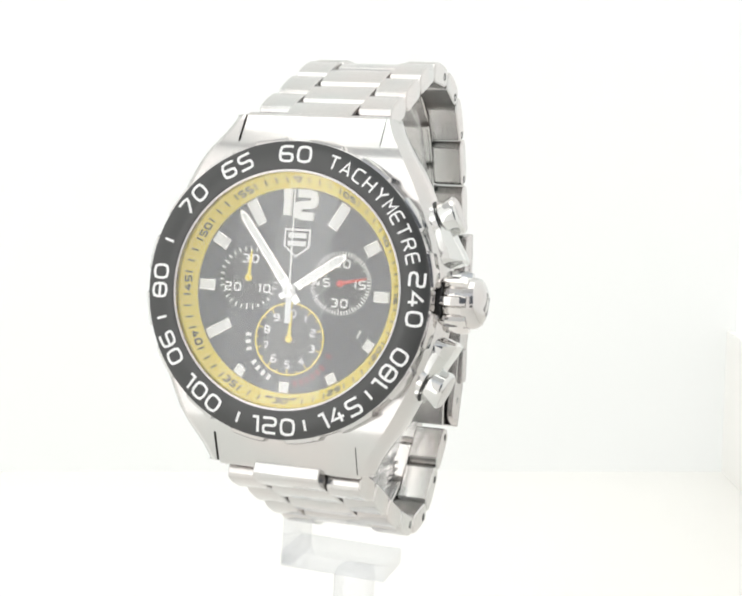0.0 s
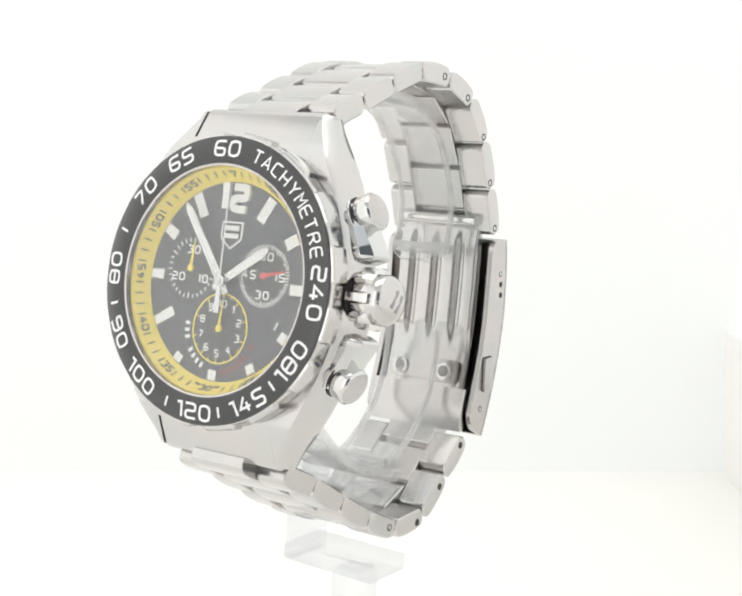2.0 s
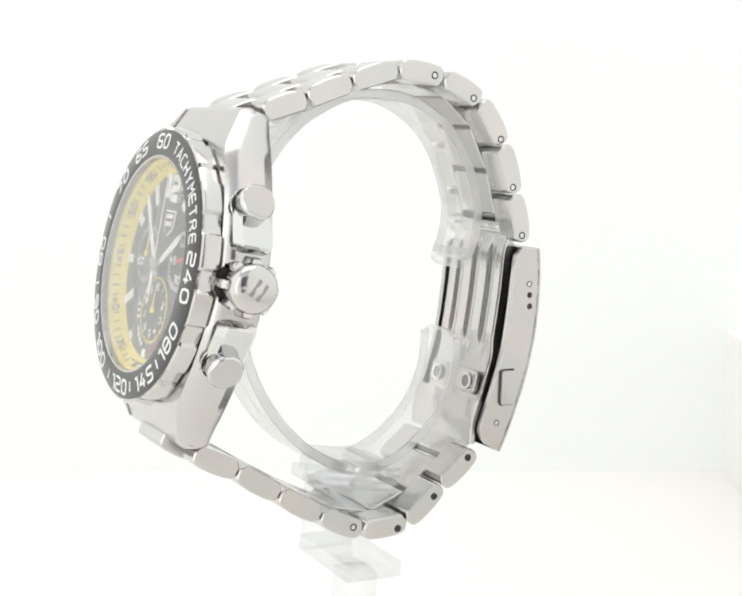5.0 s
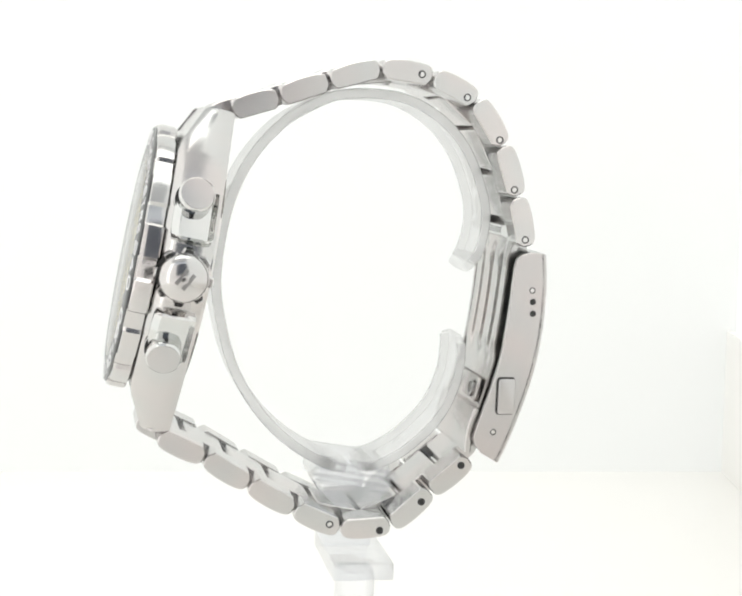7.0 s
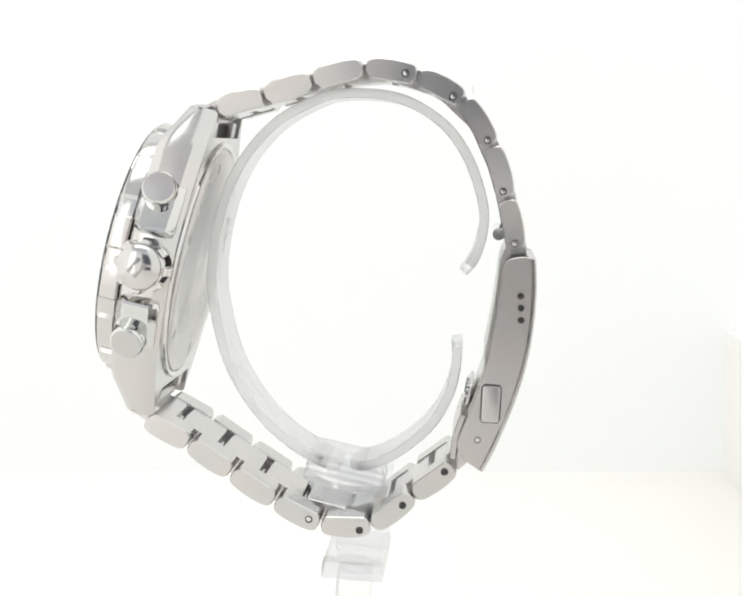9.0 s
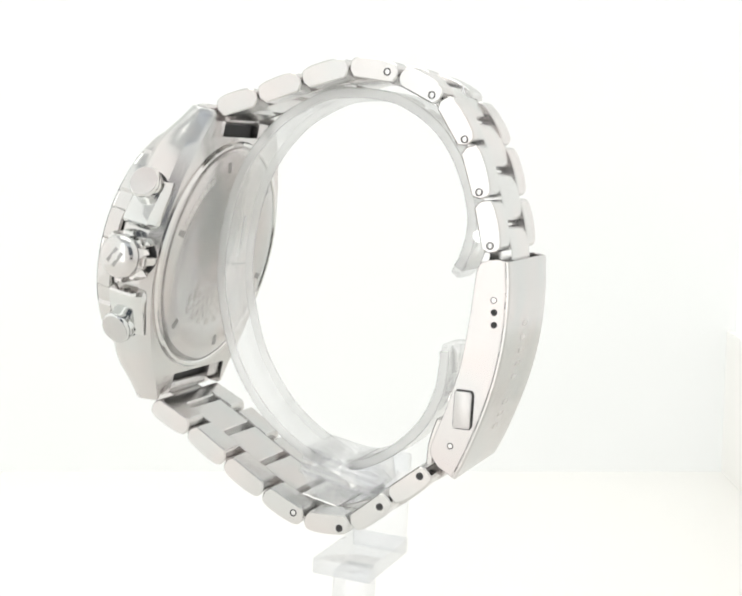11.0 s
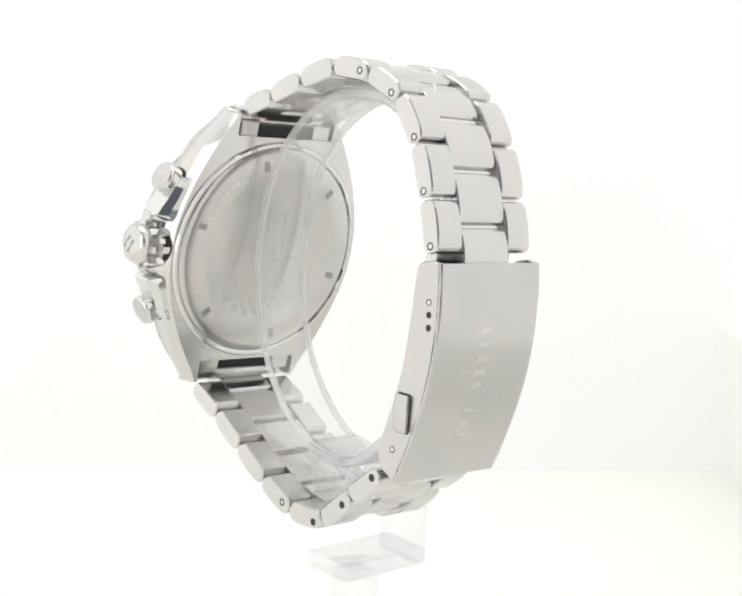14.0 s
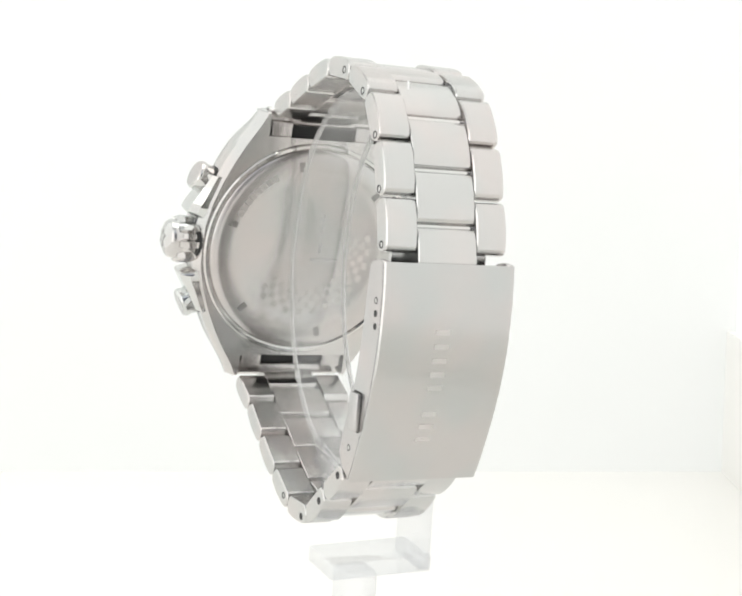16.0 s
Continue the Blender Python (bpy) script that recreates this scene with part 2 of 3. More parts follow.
def squared(body, high, wide, weight, deep=0.1, gap=0.4, corner=0.3):
    """Squared technical figures with rounded corners, centred, flat on z = 0."""
    bms, at = [], 0.0
    for ch in body:
        w = wide * (0.5 if ch == "1" else 1.0)
        for k, keys in enumerate(STROKES[ch].split()):
            pts = [Vector((at + w / 2 + KEYPAD[c][0] * (w - weight), KEYPAD[c][1] * (high - weight))) for c in keys]
            ring = keys[0] == keys[-1]
            if ring:
                pts = pts[:-1]
            line = []
            for i, q in enumerate(pts):
                if (not ring and i in (0, len(pts) - 1)) or ch in "14AMY":
                    line.append(q)
                    continue
                u, v = pts[i - 1] - q, pts[(i + 1) % len(pts)] - q
                r = min(corner * min(w, high), 0.45 * u.length, 0.45 * v.length)
                a, b = q + u.normalized() * r, q + v.normalized() * r
                line += [a, (a + b) / 4 + q / 2, b]
            bms.append(stroke(line, weight, -deep / 2, deep / 2 + 0.012 * k, ring))
        at += w + gap
    out = join(*bms)
    for v in out.verts:
        v.co.x -= (at - gap) / 2
    return out


def on_dial(deg, radius, z, turn=0.0):
    """The place at an angle clockwise from twelve, the local y axis pointing outward and then turned."""
    a = radians(deg)
    return Matrix.Translation((radius * math.sin(a), radius * math.cos(a), z)) @ Matrix.Rotation(-a + radians(turn), 4, "Z")


# ---- the tent ----
def wall(name, corners, material, thick_dir):
    bm = bmesh.new()
    lo = [bm.verts.new(c) for c in corners]
    hi = [bm.verts.new(Vector(c) + Vector(thick_dir)) for c in corners]
    bm.faces.new(lo)
    bm.faces.new(hi[::-1])
    n = len(lo)
    for i in range(n):
        bm.faces.new((lo[i], lo[(i + 1) % n], hi[(i + 1) % n], hi[i]))
    return tagged(part(name, bm, material, smooth=0, unit=1.0), kind="structure")


XL, XR, YF, YB, ZT = -0.30, 0.1135, -0.36, 0.185, 0.52
tagged(wall("floor", [(XL, YF, 0), (XR, YF, 0), (XR, YB, 0), (XL, YB, 0)], M_FLOOR, (0, 0, -0.01)),
       "smooth white floor sheet of a light tent", "floor")
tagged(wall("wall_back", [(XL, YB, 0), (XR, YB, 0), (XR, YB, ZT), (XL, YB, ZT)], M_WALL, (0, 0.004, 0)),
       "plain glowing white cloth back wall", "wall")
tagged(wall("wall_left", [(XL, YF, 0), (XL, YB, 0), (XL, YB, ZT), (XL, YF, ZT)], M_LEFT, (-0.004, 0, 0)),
       "plain white cloth side wall with added glow", "wall")
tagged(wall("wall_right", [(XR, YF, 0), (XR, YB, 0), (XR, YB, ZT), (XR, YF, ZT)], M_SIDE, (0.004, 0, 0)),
       "plain white cloth side wall with added glow", "wall")
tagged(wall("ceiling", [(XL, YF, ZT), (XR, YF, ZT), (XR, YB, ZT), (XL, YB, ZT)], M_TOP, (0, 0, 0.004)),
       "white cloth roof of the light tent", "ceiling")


# Added unlit strip: puts a darker band into the clasp's reflection.
tagged(wall("dim_reflection_strip", [(XR - 0.003, YF, 0), (XR - 0.003, YB, 0), (XR - 0.003, YB, 0.045), (XR - 0.003, YF, 0.045)], M_FLOOR, (0.002, 0, 0)),
       "plain white unlit strip, added to darken reflections in the clasp", "base strip")


def front_wall(name, sheets, material, label):
    bm = bmesh.new()
    for x0, x1, z0, z1 in sheets:
        bm = join(bm, box(x0, x1, YF - 0.004, YF, z0, z1))
    return tagged(part(name, bm, material, smooth=0, unit=1.0), label, "wall", kind="structure")


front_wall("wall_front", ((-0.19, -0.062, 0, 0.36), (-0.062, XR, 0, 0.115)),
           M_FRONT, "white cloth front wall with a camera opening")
# Unseen glowing sheet, added for the blue reflection in lugs and buttons.
front_wall("blue_reflection_sheet", ((-0.19, XR, 0.36, ZT),), M_BLUE_GLOW, "bluish glowing sheet over the opening, added for blue reflections")
# Unseen black plate, added so the bezel tabs have something dark to reflect.
tagged(part("dark_reflection_plate", box(-0.035, 0.08, YF + 0.001, YF + 0.006, 0.035, 0.085, 0.002), M_DARK, smooth=0, unit=1.0),
       "unseen matt black plate, added for dark reflections in the bezel", "mount plate", kind="structure")
tagged(part("lamp_panel", box(XL, -0.19, YF - 0.004, YF, 0, ZT), M_LAMP, smooth=0, unit=1.0),
       "bright white diffuser panel beside the front opening", "lamp panel", kind="structure")

# ---- the watch ----
watch = tagged(new("wristwatch"), "steel chronograph wristwatch, black bezel, yellow dial ring, on clear stand", "watch")


def case_half(y):
    """Half the width of the case at height y."""
    a = abs(y)
    pts = [(0, 22.0), (4, 21.8), (8, 20.9), (12, 19.5), (17, 17.2), (20, 15.4), (23, 13.5), (25.2, 12.5)]
    for (a0, w0), (a1, w1) in zip(pts, pts[1:]):
        if a <= a1:
            return w0 + (w1 - w0) * (a - a0) / (a1 - a0)
    return pts[-1][1]


def case_top(y):
    a = abs(y)
    return -3.6 if a < 19 else -3.6 - (a - 19) * 0.5


def case_section(y, x_in=None):
    xo, zt = case_half(y), case_top(y)
    zb = -11.2
    side = [(xo - 1.5, zt), (xo - 0.5, zt - 0.9), (xo, zt - 2.0), (xo - 0.1, zb + 1.8), (xo - 1.3, zb)]
    if x_in is None:
        return [(x, y, z) for x, z in side] + [(-x, y, z) for x, z in side[::-1]]
    return [(x, y, z) for x, z in side] + [(x_in, y, zb), (x_in, y, zt)]


def make_case():
    ys = [-21, -20, -18, -16, -14, -12, -10, -8, -6, -4, -2, 0, 2, 4, 6, 8, 10, 12, 14, 16, 18, 20, 21]
    bms = [loft([case_section(y) for y in ys], False)]
    for sy in (1, -1):
        secs = [case_section(sy * y, 10.75) for y in (21, 22, 23.2, 24.4, 25.0)]
        secs.append([(x, sy * 25.3, z + (0.5 if z < -8 else -0.35)) for x, _, z in secs[-1]])
        for mirror in (1, -1):
            bm = loft([[(mirror * x, y, z) for x, y, z in sec] for sec in secs], False)
            bm.verts.ensure_lookup_table()
            n = len(secs[0])
            bm.faces.new([bm.verts[len(bm.verts) - n + k] for k in range(n)])
            bms.append(bm)
        cap = bmesh.new()
        cap.faces.new([cap.verts.new((x, sy * 21, z)) for x, z in ((10.75, case_top(21)), (10.75, -11.2), (-10.75, -11.2), (-10.75, case_top(21)))])
        bms.append(cap)
    whole = join(*bms)
    bmesh.ops.remove_doubles(whole, verts=whole.verts[:], dist=0.001)
    case = part("case", whole, M_BRUSH_Y, watch, "satin steel case with angular lugs", smooth=28)
    # flanks of the crown: two swept, faceted guards that fall away towards the crown
    for s in (1, -1):
        secs = []
        for y, w, z0, z1 in ((4.4, -0.9, -5.0, -10.0), (4.9, 0.9, -4.7, -10.3), (5.6, 2.5, -4.5, -10.5), (6.0, 2.7, -4.4, -10.6), (7.3, 2.05, -4.3, -10.6), (8.7, 1.15, -4.3, -10.6), (10.1, 0.4, -4.3, -10.6), (11.6, -0.35, -4.3, -10.6), (12.8, -1.2, -4.4, -10.5)):
            secs.append([(18.3, s * y, z0), (19.9 + 0.8 * w, s * y, z0), (21.0 + w, s * y, z0 - 1.0), (21.15 + w, s * y, (z0 + z1) / 2), (21.0 + w, s * y, z1 + 1.0), (19.9 + 0.8 * w, s * y, z1), (18.3, s * y, z1)])
        part("crown_guard", loft(secs), M_POLISH, case, "polished faceted crown guard", smooth=32)
    # push buttons lean away from the crown, with a flared polished head
    for y, lean in ((12.45, 24), (-12.4, -24)):
        m = Matrix.Translation((22.45, y, -7.0)) @ Matrix.Rotation(radians(lean), 4, "Z") @ Matrix.Rotation(radians(90), 4, "Y")
        part("pusher_collar", put(lathe([(0, -8.0), (3.0, -8.0), (3.0, -3.1), (2.9, -3.0), (0, -3.0)], 40, False), m), M_POLISH, case)
        part("pusher_seat", put(disc(2.92, -3.05, -2.8, 32), m), M_DARK, case)
        part("pusher", put(lathe([(0, -3.2), (2.6, -3.2), (2.6, -2.6), (2.72, -2.3), (2.6, -1.5), (2.72, -0.7), (2.65, -0.35), (2.4, -0.08), (0, -0.08)], 40, False), m), M_POLISH, case, "polished round push button")
        part("pusher_face", put(lathe([(0, -0.1), (2.38, -0.1), (2.36, -0.02), (1.2, 0.05), (0, 0.07)], 40, False), m), M_SATIN, case, "satin end of the push button")
    # crown with scalloped rim and domed end
    prof = []
    for i in range(96):
        a = 2 * math.pi * i / 96
        prof.append((a, 3.9 + 0.45 * max(-1.0, min(1.0, 2.6 * math.cos(a * 8)))))
    secs = []
    for z, f in ((21.0, 0.84), (21.4, 0.97), (21.9, 1.0), (24.3, 1.0), (24.9, 0.95)):
        secs.append([(r * f * math.cos(a), r * f * math.sin(a), z) for a, r in prof])
    m = Matrix.Translation((0, 0.2, -7.3)) @ Matrix.Rotation(radians(90), 4, "Y")
    part("crown", put(loft(secs), m), M_POLISH, case, "polished scalloped winding crown", smooth=30)
    # Near-black disc paints the shaded recess between crown and case.
    part("crown_gap_shade", put(disc(3.9, 17.5, 21.35, 32), m), M_DARK, case)
    part("crown_dome", put(lathe([(0, 24.2), (3.6, 24.2), (3.58, 25.4), (3.4, 26.0), (3.0, 26.45), (2.2, 26.85), (1.1, 27.1), (0, 27.18)], 48, False), m), M_BEZEL, case, "domed crown end")
    for off, deep in ((-0.62, 1.35), (0.62, 1.35)):
        part("crown_mark", put(box(-deep, deep, -0.3, 0.3, 26.5, 27.14, 0.05), m @ Matrix.Rotation(radians(62), 4, "Z") @ Matrix.Translation((0, off, 0))), M_DARKSTEEL, case, "dark line of the crown's emblem")
    # case back
    back = part("case_back", lathe([(0, -11.75), (13.5, -11.75), (13.9, -11.95), (17.8, -11.95), (18.9, -11.75), (19.2, -11.45), (19.2, -10.5), (0, -10.5)], 120, False), M_BACK, watch, "satin steel case back with six notches")
    part("back_ring", lathe([(19.35, -10.9), (19.35, -11.5), (19.6, -11.7), (20.1, -11.7), (20.35, -11.4), (20.35, -10.9)], 120), M_POLISH, back, "polished rim round the case back")
    # Slightly raised dark slabs paint the shade of the notches.
    for k in range(6):
        part("notch", put(box(-0.55, 0.55, -0.9, 0.9, -11.99, -11.85), on_dial(90 - 16.8 + 60 * k, 16.3, 0)), M_DARKSTEEL, back)
    for row in range(4):
        for col in range(24):
            if (row + col) % 2 == 0:
                r = 8.2 + row * 1.25
                part("checker_square", put(box(-0.055 * r, 0.055 * r, -0.6, 0.6, -11.78, -11.7), on_dial(132 + col * 6.6, r, 0)), M_BACK, back)
    for k in range(8):
        part("engraved_bar", put(box(-0.55, 0.55, -0.6, 0.6, -11.98, -11.9), on_dial(33 + k * 4.6, 15.9, 0)), M_ENGRAVE, back)
    return case


def make_bezel():
    tabs, secs = 16, []
    n = 288
    def rim(i):
        a = (i / n * tabs) % 1.0
        return 21.4 if 0.22 < a < 0.78 else 20.9
    for z, dr in ((-3.55, -0.4), (-3.3, 0.0), (-1.3, 0.0), (-0.75, -0.2)):
        secs.append([((rim(i) + dr) * math.sin(2 * math.pi * i / n), (rim(i) + dr) * math.cos(2 * math.pi * i / n), z) for i in range(n)])
    secs.append([(20.75 * math.sin(2 * math.pi * i / n), 20.75 * math.cos(2 * math.pi * i / n), -0.5) for i in range(n)])
    secs.append([(16.7 * math.sin(2 * math.pi * i / n), 16.7 * math.cos(2 * math.pi * i / n), -0.4) for i in range(n)])
    secs.append([(16.7 * math.sin(2 * math.pi * i / n), 16.7 * math.cos(2 * math.pi * i / n), -3.5) for i in range(n)])
    bm = loft(secs, False)
    bezel = part("bezel", bm, M_BEZEL, watch, "polished steel bezel with raised grip tabs", smooth=30)
    insert = part("bezel_insert", lathe([(16.75, 0.08), (17.0, 0.18), (20.5, -0.2), (20.72, -0.35), (20.72, -0.6), (16.75, -0.6)], 160), M_INSERT, bezel, "black bezel insert with white figures")
    tilt = Matrix.Rotation(radians(-6.2), 4, "X")
    for body, deg, flip in (("60", 0, 0), ("240", 90, 0), ("180", 121, 1), ("145", 149.5, 1), ("120", 180, 1), ("100", 215.5, 1), ("90", 240, 1), ("80", 270, 0), ("70", 308.5, 0), ("65", 333, 0)):
        bm = squared(body, 2.45, 2.2, 0.36, 0.10, 0.45)
        m = on_dial(deg, 18.85, 0.0) @ tilt @ Matrix.Rotation(radians(180 * flip), 4, "Z")
        part("numeral", put(bm, m), M_WHITE, bezel, smooth=0)
    for i, ch in enumerate("TACHYMETRE"):
        deg = 17.8 + i * 6.15 + (0.6 if ch in "MY" else 0)
        part("letter", put(squared(ch, 2.05, 1.55, 0.26, 0.10), on_dial(deg, 18.75, 0.01) @ tilt), M_WHITE, bezel, smooth=0)
    for deg in (135, 166, 196.4, 254, 288):
        part("tick", put(box(-0.17, 0.17, -0.75, 0.75, -0.05, 0.05), on_dial(deg, 18.9, 0.0) @ tilt), M_WHITE, bezel, smooth=0)
    part("crystal_lip", lathe([(16.42, 0.03), (16.72, 0.1), (16.72, -1.0), (16.42, -1.0)], 120), M_SATIN, bezel, "thin steel lip round the crystal")
    return bezel


DZ = -3.3


def make_dial():
    dial = part("dial", disc(15.0, DZ - 0.4, DZ, 128), M_DIAL, watch, "black carbon-pattern dial with white markers")
    ring = part("flange", lathe([(16.4, -0.9), (16.4, -3.4), (14.5, -3.4), (14.5, DZ + 0.12), (14.7, DZ + 0.3)], 128), M_YELLOW, watch, "bright yellow minute ring")
    slope = math.degrees(math.atan2(-0.9 - (DZ + 0.3), 16.4 - 14.7))
    mid = 15.55
    zm = (-0.9 + DZ + 0.3) / 2 + 0.03
    lean = Matrix.Rotation(radians(slope), 4, "X")
    for k in range(60):
        if k % 5 == 0 or k in (29, 31):
            continue
        part("minute_tick", put(box(-0.09, 0.09, -0.55, 0.55, -0.02, 0.03), on_dial(k * 6, mid, zm) @ lean), M_BLACK, ring, smooth=0)
    for k in range(1, 12):
        flip = 180 if 4 <= k <= 8 else 0
        part("minute_numeral", put(squared("%02d" % (k * 5), 1.2, 1.0, 0.21, 0.05, 0.2), on_dial(k * 30, mid - 0.1, zm) @ lean @ Matrix.Rotation(radians(flip), 4, "Z")), M_BLACK, ring, smooth=0)
    tri = prism([(-0.75, 0.55), (0.75, 0.55), (0, -0.7)], -0.02, 0.04)
    part("twelve_mark", put(tri, on_dial(0, mid, zm) @ lean), M_BLACK, ring, smooth=0)
    part("twelve_mark_fill", put(prism([(-0.4, 0.36), (0.4, 0.36), (0, -0.32)], 0.0, 0.06), on_dial(0, mid, zm) @ lean), M_YELLOW, ring, smooth=0)
    for deg in (173.2, 186.8):
        part("origin_bar", put(box(-0.5, 0.5, -0.16, 0.16, -0.02, 0.03), on_dial(deg, mid - 0.35, zm - 0.3) @ lean), M_BLACK, ring, smooth=0)
    # hour markers: raised steel frames filled white
    for hour, r0, r1, w in ((1, 10.4, 14.3, 1.75), (2, 12.0, 14.3, 1.75), (3, 12.0, 14.3, 1.6), (4, 13.0, 14.4, 1.7), (5, 12.9, 14.4, 1.6), (6, 12.8, 14.4, 1.6),
                            (7, 12.9, 14.4, 1.6), (8, 10.2, 14.2, 1.6), (9, 11.6, 14.2, 1.6), (10, 11.6, 14.2, 1.75), (11, 10.4, 14.3, 1.75)):
        m = on_dial(hour * 30, 0, DZ)
        mark = part("hour_marker", put(box(-w / 2, w / 2, r0, r1, 0, 0.42, 0.1), m), M_POLISH, dial, "applied white hour marker")
        part("lume", put(box(-w / 2 + 0.16, w / 2 - 0.16, r0 + 0.16, r1 - 0.16, 0.40, 0.47), m), M_LUME, mark, smooth=0)
    part("twelve", put(squared("12", 4.3, 3.6, 1.12, 0.5, 0.35, 0.2), Matrix.Translation((0.0, 12.15, DZ + 0.25))), M_LUME, dial, "large applied white figures", smooth=0)
    # shield emblem: plain outline with bars
    outer = [(-1.95, 1.75), (1.95, 1.75), (1.95, -0.8), (0, -2.3), (-1.95, -0.8)]
    emblem = part("shield", put(prism(outer, 0, 0.16), Matrix.Translation((0.1, 7.0, DZ))), M_WHITE, dial, "white shield emblem", smooth=0)
    inner = [(a * 0.86, b * 0.86 - 0.02) for a, b in outer]
    part("shield_field", put(prism(inner, 0.1, 0.2), Matrix.Translation((0.1, 7.0, DZ))), M_SUB, emblem, smooth=0)
    for y, w in ((0.8, 1.35), (-0.35, 1.35)):
        part("shield_bar", put(box(-w, w, y - 0.36, y + 0.36, 0.18, 0.24), Matrix.Translation((0.1, 7.0, DZ))), M_WHITE, emblem, smooth=0)
    # small dials
    for cx, cy, n, figures in ((-6.7, 1.4, 30, (("30", 0), ("10", 120), ("20", 240))), (7.0, 1.5, 60, (("60", 0), ("15", 90), ("30", 180), ("45", 270)))):
        sub = part("subdial", put(disc(4.5, DZ, DZ + 0.04, 64), Matrix.Translation((cx, cy, 0))), M_SUB, dial, "small black counter with white ticks")
        for k in range(n):
            long = 0.95 if k % 5 == 0 else 0.65
            part("small_tick", put(box(-0.095, 0.095, 4.5 - long, 4.5, DZ + 0.04, DZ + 0.07), Matrix.Translation((cx, cy, 0)) @ on_dial(k * 360 / n, 0, 0)), M_WHITE, sub, smooth=0)
        for body, deg in figures:
            a = radians(deg)
            part("figure", put(squared(body, 1.3, 1.12, 0.24, 0.05, 0.3), Matrix.Translation((cx + 2.75 * math.sin(a), cy + 2.75 * math.cos(a), DZ + 0.07))), M_WHITE, sub, smooth=0)
    cx, cy = 0.1, -6.8
    sub = part("subdial", put(disc(5.1, DZ, DZ + 0.05, 64), Matrix.Translation((cx, cy, 0))), M_SUB, dial, "black tenths counter with yellow ring")
    part("yellow_ring", put(lathe([(4.95, DZ + 0.05), (5.15, DZ + 0.05), (5.15, DZ + 0.1), (4.95, DZ + 0.1)], 72), Matrix.Translation((cx, cy, 0))), M_YELLOW, sub)
    for k in range(20):
        part("small_tick", put(box(-0.08, 0.08, 4.3 if k % 2 == 0 else 4.6, 4.95, DZ + 0.05, DZ + 0.09), Matrix.Translation((cx, cy, 0)) @ on_dial(k * 18, 0, 0)), M_YELLOW, sub, smooth=0)
    for k in range(10):
        a = radians(k * 36)
        part("figure", put(squared("10" if k == 0 else str(k), 1.15, 0.9, 0.2, 0.05, 0.22), Matrix.Translation((cx + 3.6 * math.sin(a), cy + 3.6 * math.cos(a), DZ + 0.09))), M_WHITE, sub, smooth=0)
    # writing round the lower counter, as bars
    for k in range(8):
        if k == 3:
            continue
        part("name_bar", put(box(-0.25, 0.25, -0.42, 0.42, DZ, DZ + 0.06), Matrix.Translation((cx, cy, 0)) @ on_dial(272 - k * 9.5, 6.2, 0)), M_WHITE, dial, smooth=0)
    for k in range(8):
        if k == 1:
            continue
        part("model_bar", put(box(-0.26, 0.26, -0.42, 0.42, DZ, DZ + 0.06), Matrix.Translation((cx, cy, 0)) @ on_dial(108 + k * 8.5, 6.3, 0)), M_DULLRED, dial, smooth=0)
    # date window
    m = Matrix.Translation((10.0, -5.3, DZ)) @ Matrix.Rotation(radians(-28), 4, "Z")
    win = part("date_window", put(join(box(-1.5, 1.5, 0.85, 1.05, 0, 0.12), box(-1.5, 1.5, -1.05, -0.85, 0, 0.12), box(-1.5, -1.3, -0.85, 0.85, 0, 0.12), box(1.3, 1.5, -0.85, 0.85, 0, 0.12)), m), M_SUB, dial, "small date window")
    part("figure", put(squared("1", 1.25, 1.0, 0.22, 0.05), m @ Matrix.Translation((0.1, 0, 0.06))), M_WHITE, win, smooth=0)
    return dial


def hand(name, deg, outline, z, thick, material, label, cx=0.0, cy=0.0, fill=None):
    m = Matrix.Translation((cx, cy, z)) @ Matrix.Rotation(radians(-deg), 4, "Z")
    ob = part(name, put(prism(outline, 0, thick, "z", 0.04, 1), m), material, watch, label, smooth=20)
    if fill:
        part("lume", put(prism(fill, thick - 0.02, thick + 0.05), m), M_LUME, ob, smooth=0)
    return ob


